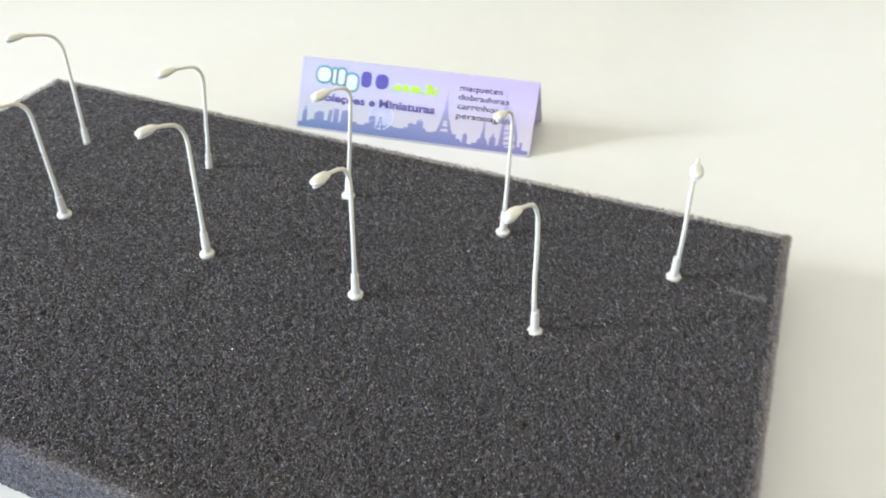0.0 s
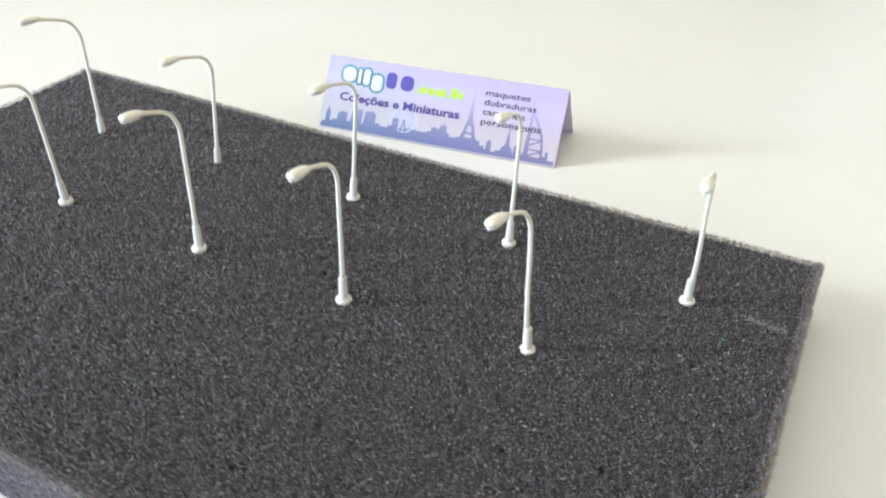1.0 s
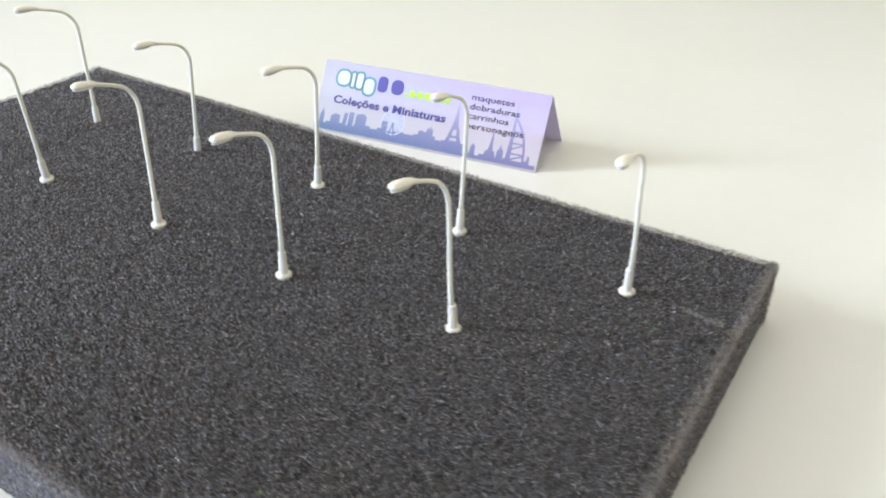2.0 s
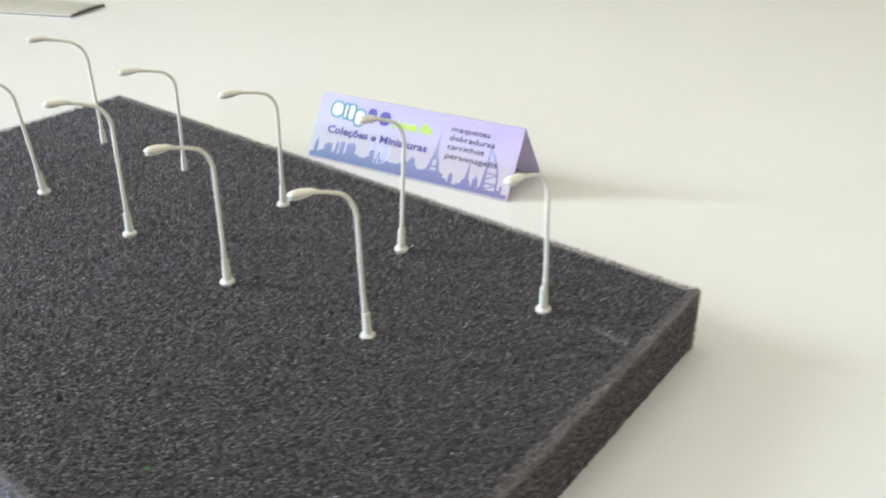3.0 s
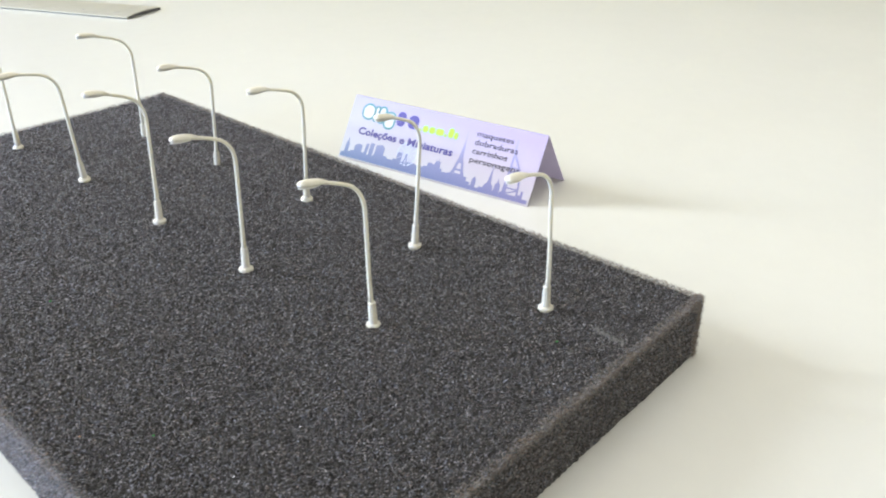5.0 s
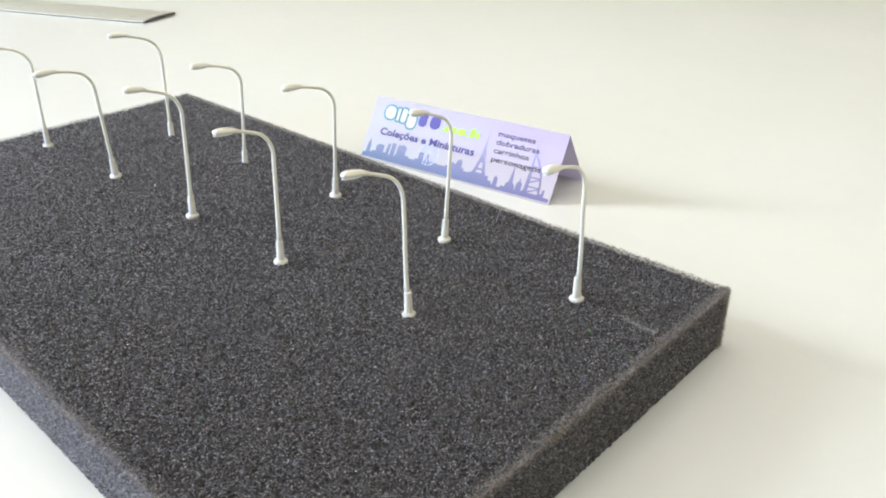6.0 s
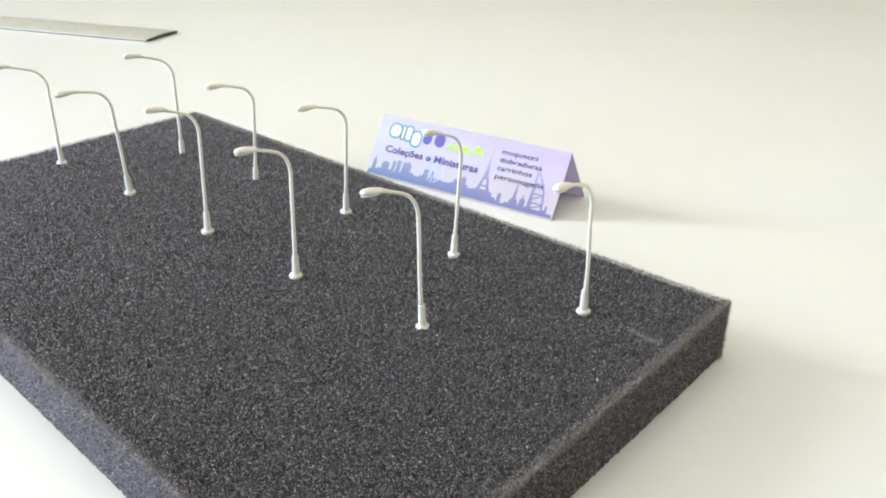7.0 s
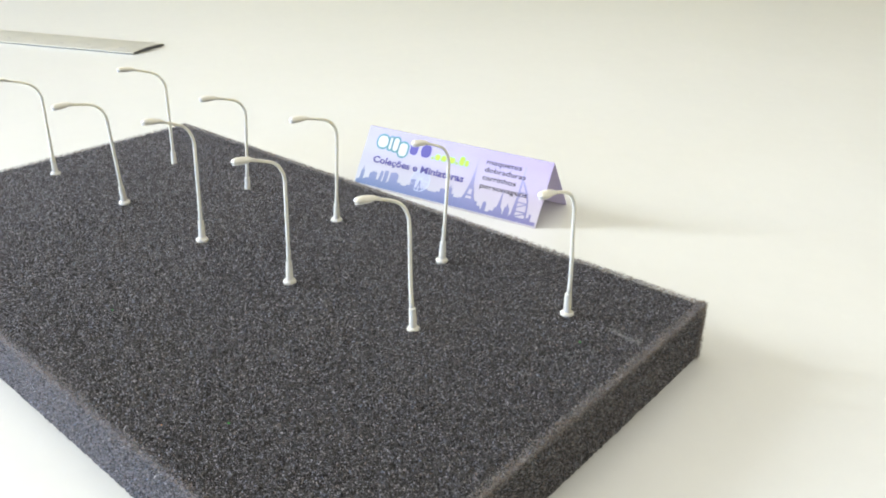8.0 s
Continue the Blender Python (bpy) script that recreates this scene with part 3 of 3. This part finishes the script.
# iron tower with an open foot
for sign in (-1, 1):
    flat_on_face("iron_tower_leg", [(57.4 + sign * 4.6, 2.0), (57.4 + sign * 2.4, 6.6), (57.4 + sign * 1.5, 10.0), (57.4 + sign * 0.5, 10.0), (57.4 + sign * 1.0, 6.8), (57.4 + sign * 1.7, 4.6)], SKYLINE, 0.112)
flat_on_face("iron_tower_deck", [(55.0, 6.4), (55.2, 7.2), (59.6, 7.2), (59.8, 6.4)], SKYLINE, 0.118)
flat_on_face("iron_tower_top", [(55.9, 9.4), (56.5, 13.0), (56.95, 18.0), (57.05, 22.4), (57.25, 22.4), (57.35, 18.0), (57.9, 13.0), (58.7, 9.4)], SKYLINE, 0.116)
# sail-shaped tower with cross braces
flat_on_face("sail_tower_mast", [(77.6, 1.0), (78.3, 12.0), (78.3, 22.8), (78.8, 22.8), (79.2, 12.0), (79.6, 1.0)], SKYLINE, 0.113)
sail = [(79.0, 17.6), (80.6, 15.6), (82.2, 13.0), (83.5, 10.0), (84.2, 6.6), (84.5, 3.0)]
flat_on_face("sail_tower_curve", sail + [(u - 0.75, v - 0.35) for u, v in sail[::-1]], SKYLINE, 0.117)
for v0, v1, u1 in ((12.2, 12.2, 82.4), (10.2, 12.0, 82.8), (8.2, 8.2, 83.6), (6.0, 8.0, 83.6), (4.6, 4.6, 84.2), (2.4, 4.4, 84.2)):
    flat_on_face("sail_tower_brace", [(79.0, v0), (u1, v1), (u1, v1 + 0.55), (79.0, v0 + 0.55)], SKYLINE, 0.121)
# big wheel: rim, spokes and stand
WU, WV, WR = 33.0, 7.9, 4.8
bm = bmesh.new()
for k in range(28):
    a, b = 2 * math.pi * k / 28, 2 * math.pi * (k + 1) / 28
    prism(bm, [((WU + r * math.cos(q)) * MM, (WV + r * math.sin(q)) * MM) for r, q in ((WR, a), (WR, b), (WR - 0.42, b), (WR - 0.42, a))], -0.1 * MM, -0.08 * MM)
face_part("wheel_rim", bm, INK_PALE, "pale blue printed wheel rim")
flat_on_face("wheel_disc", [(WU + 4.45 * math.cos(math.pi * k / 14), WV + 4.45 * math.sin(math.pi * k / 14)) for k in range(28)], INK_MIST, 0.086, "misty pale blue disc inside the wheel")
for k in range(12):
    q = math.pi * k / 6
    c, s = math.cos(q), math.sin(q)
    flat_on_face("wheel_spoke", [(WU + c * 0.3 - s * 0.1, WV + s * 0.3 + c * 0.1), (WU + c * 4.5 - s * 0.1, WV + s * 4.5 + c * 0.1), (WU + c * 4.5 + s * 0.1, WV + s * 4.5 - c * 0.1), (WU + c * 0.3 + s * 0.1, WV + s * 0.3 - c * 0.1)], INK_PALE, 0.104)
flat_on_face("wheel_stand", [(WU - 1.2, 3.0), (WU - 0.3, WV), (WU + 0.3, WV), (WU + 1.2, 3.0), (WU + 0.7, 3.0), (WU, 6.6), (WU - 0.7, 3.0)], SKYLINE, 0.122)


def writing(name, words, u, v, width, height, mat, label, thicken=0.0, lift=0.14):
    """Printed words whose x-height letters stand on v, squeezed to a width."""
    cu = bpy.data.curves.new(name, "FONT")
    cu.body, cu.size, cu.offset, cu.resolution_u = words, 1.0, thicken, 3
    tmp = new(name, cu)
    me = bpy.data.meshes.new_from_object(tmp.evaluated_get(bpy.context.evaluated_depsgraph_get()))
    bpy.data.objects.remove(tmp)
    xs = [p.co.x for p in me.vertices]
    kx, kz = width * MM / (max(xs) - min(xs)), height * MM / 0.52
    for p in me.vertices:
        p.co = ((p.co.x - min(xs)) * kx + u * MM, -lift * MM, p.co.y * kz + v * MM)
    me.materials.clear()
    me.materials.append(mat)
    o = new(name, me)
    o.parent, o.matrix_basis = card, FACE
    o["label"] = label
    return o


for words, v, width in (("maquetes", 20.8, 15.9), ("dobraduras", 17.5, 18.6), ("carrinhos", 14.2, 15.2), ("personagens", 10.8, 21.4)):
    writing("printed_line", words, 61.1, v, width, 1.55, INK_BLACK, "small black printed word " + words, 0.007)
writing("printed_title", "Coleções e Miniaturas", 6.6, 11.2, 46.4, 2.1, INK_VIOLET, "bold violet words Coleções e Miniaturas", 0.03)


def blob(u0, v0, u1, v1, r, n=5):
    """A rounded rectangle's outline."""
    pts = []
    for cu, cv, a0 in ((u1 - r, v1 - r, 0), (u0 + r, v1 - r, 90), (u0 + r, v0 + r, 180), (u1 - r, v0 + r, 270)):
        pts += [(cu + r * math.cos(radians(a0 + 90 * k / n)), cv + r * math.sin(radians(a0 + 90 * k / n))) for k in range(n + 1)]
    return pts


# the trade mark, as plain blocks in its colours
HALO = plain("teal_halo_ink", (0.09, 0.25, 0.28), 0.55)
for name, mat, edge, grow, rows in (
    ("mark_block_white", INK_WHITE, HALO, 0.85, ((6.4, 18.2, 11.6, 23.4), (12.5, 18.0, 13.7, 23.2), (14.6, 17.8, 17.2, 23.4), (18.0, 16.2, 22.2, 21.9))),
    ("mark_block_violet", INK_VIOLET, None, 0.0, ((23.6, 17.8, 27.6, 23.6), (29.2, 17.8, 34.2, 23.2))),
    ("mark_block_lime", INK_LIME, INK_LIME_EDGE, 0.35, ((35.2, 17.9, 36.0, 18.7), (36.8, 17.9, 39.2, 20.2), (39.9, 17.9, 42.4, 20.2), (43.1, 17.9, 46.5, 20.2), (47.2, 17.9, 48.0, 18.7), (48.8, 17.9, 51.0, 21.4), (51.6, 17.9, 53.0, 20.2))),
):
    for u0, v0, u1, v1 in rows:
        r = min(u1 - u0, v1 - v0) * 0.42
        if edge:
            flat_on_face("mark_halo", blob(u0 - grow, v0 - grow, u1 + grow, v1 + grow, r + grow), edge, 0.126)
        flat_on_face(name, blob(u0, v0, u1, v1, r), mat, 0.150)

# ---- the aluminium ruler ----
ruler = tagged(new("metal_ruler"), "matt aluminium scale ruler on the table, its hollow end drawn dark as shaded", "ruler")
RULER_L = 300.0
ruler.matrix_basis = Matrix.Translation((-485.4 * MM, 100.1 * MM, 0)) @ Matrix.Rotation(radians(201.2), 4, "Z")
# profile across the bar, from its thin front lip over the raised middle to the back lip
profile = ((1.9, 0.1), (0.7, 0.5), (0, 1.35), (0.8, 1.75), (9.0, 2.5), (18.0, 2.75), (27.0, 2.5), (35.6, 1.8), (36.4, 1.3), (36.4, 0.1))


def bar(x0, x1, prof):
    bm = bmesh.new()
    a = [bm.verts.new((x0 * MM, -y * MM, z * MM)) for y, z in prof]
    b = [bm.verts.new((x1 * MM, -y * MM, z * MM)) for y, z in prof]
    bm.faces.new(a)
    bm.faces.new(b[::-1])
    for k in range(len(a)):
        bm.faces.new((a[k], b[k], b[(k + 1) % len(a)], a[(k + 1) % len(a)]))
    return bm


part("bar", bar(0.6, RULER_L, profile), METAL, ruler)
# solid plate over the end; the hollow's shade is put into its colour
part("end_cap", bar(-0.4, 0.7, [(1.6 + y * 0.92, 0.45 + z * 0.62) for y, z in profile]), DARK, ruler, "dark plate drawn for the shaded hollow end")
for x, wide in ((14, 5.0), (46, 2.4), (72, 2.4), (98, 2.4), (124, 2.4), (150, 2.4)):
    box_part("engraved_mark", (x * MM, -9.5 * MM, 2.3 * MM, (x + wide) * MM, -8.2 * MM, 2.62 * MM), MARK, ruler)

# ---- flecks caught in the foam ----
def fleck(name, x, y, size, mat, label):
    bm = bmesh.new()
    bmesh.ops.create_icosphere(bm, subdivisions=1, radius=size * MM)
    for v in bm.verts:
        v.co = v.co * random.uniform(0.6, 1.3)
        v.co.z *= 0.6
    return tagged(part(name, bm, mat, at=Matrix.Translation((x * MM, y * MM, (FZ + 0.05) * MM))), label, "fleck")


fleck("green_fleck", -15.6, -40.0, 0.32, GREEN, "tiny green fleck caught in the foam")
fleck("green_fleck", -120.4, -110.1, 0.26, GREEN, "tiny green fleck caught in the foam")
fleck("green_fleck", -55.5, -118.3, 0.26, GREEN, "tiny green fleck caught in the foam")
fleck("orange_fleck", -66.0, -128.2, 0.16, ORANGE, "tiny orange fleck caught in the foam")
fleck("pale_fleck", -23.1, -92.1, 0.16, INK_WHITE, "tiny pale fleck caught in the foam")
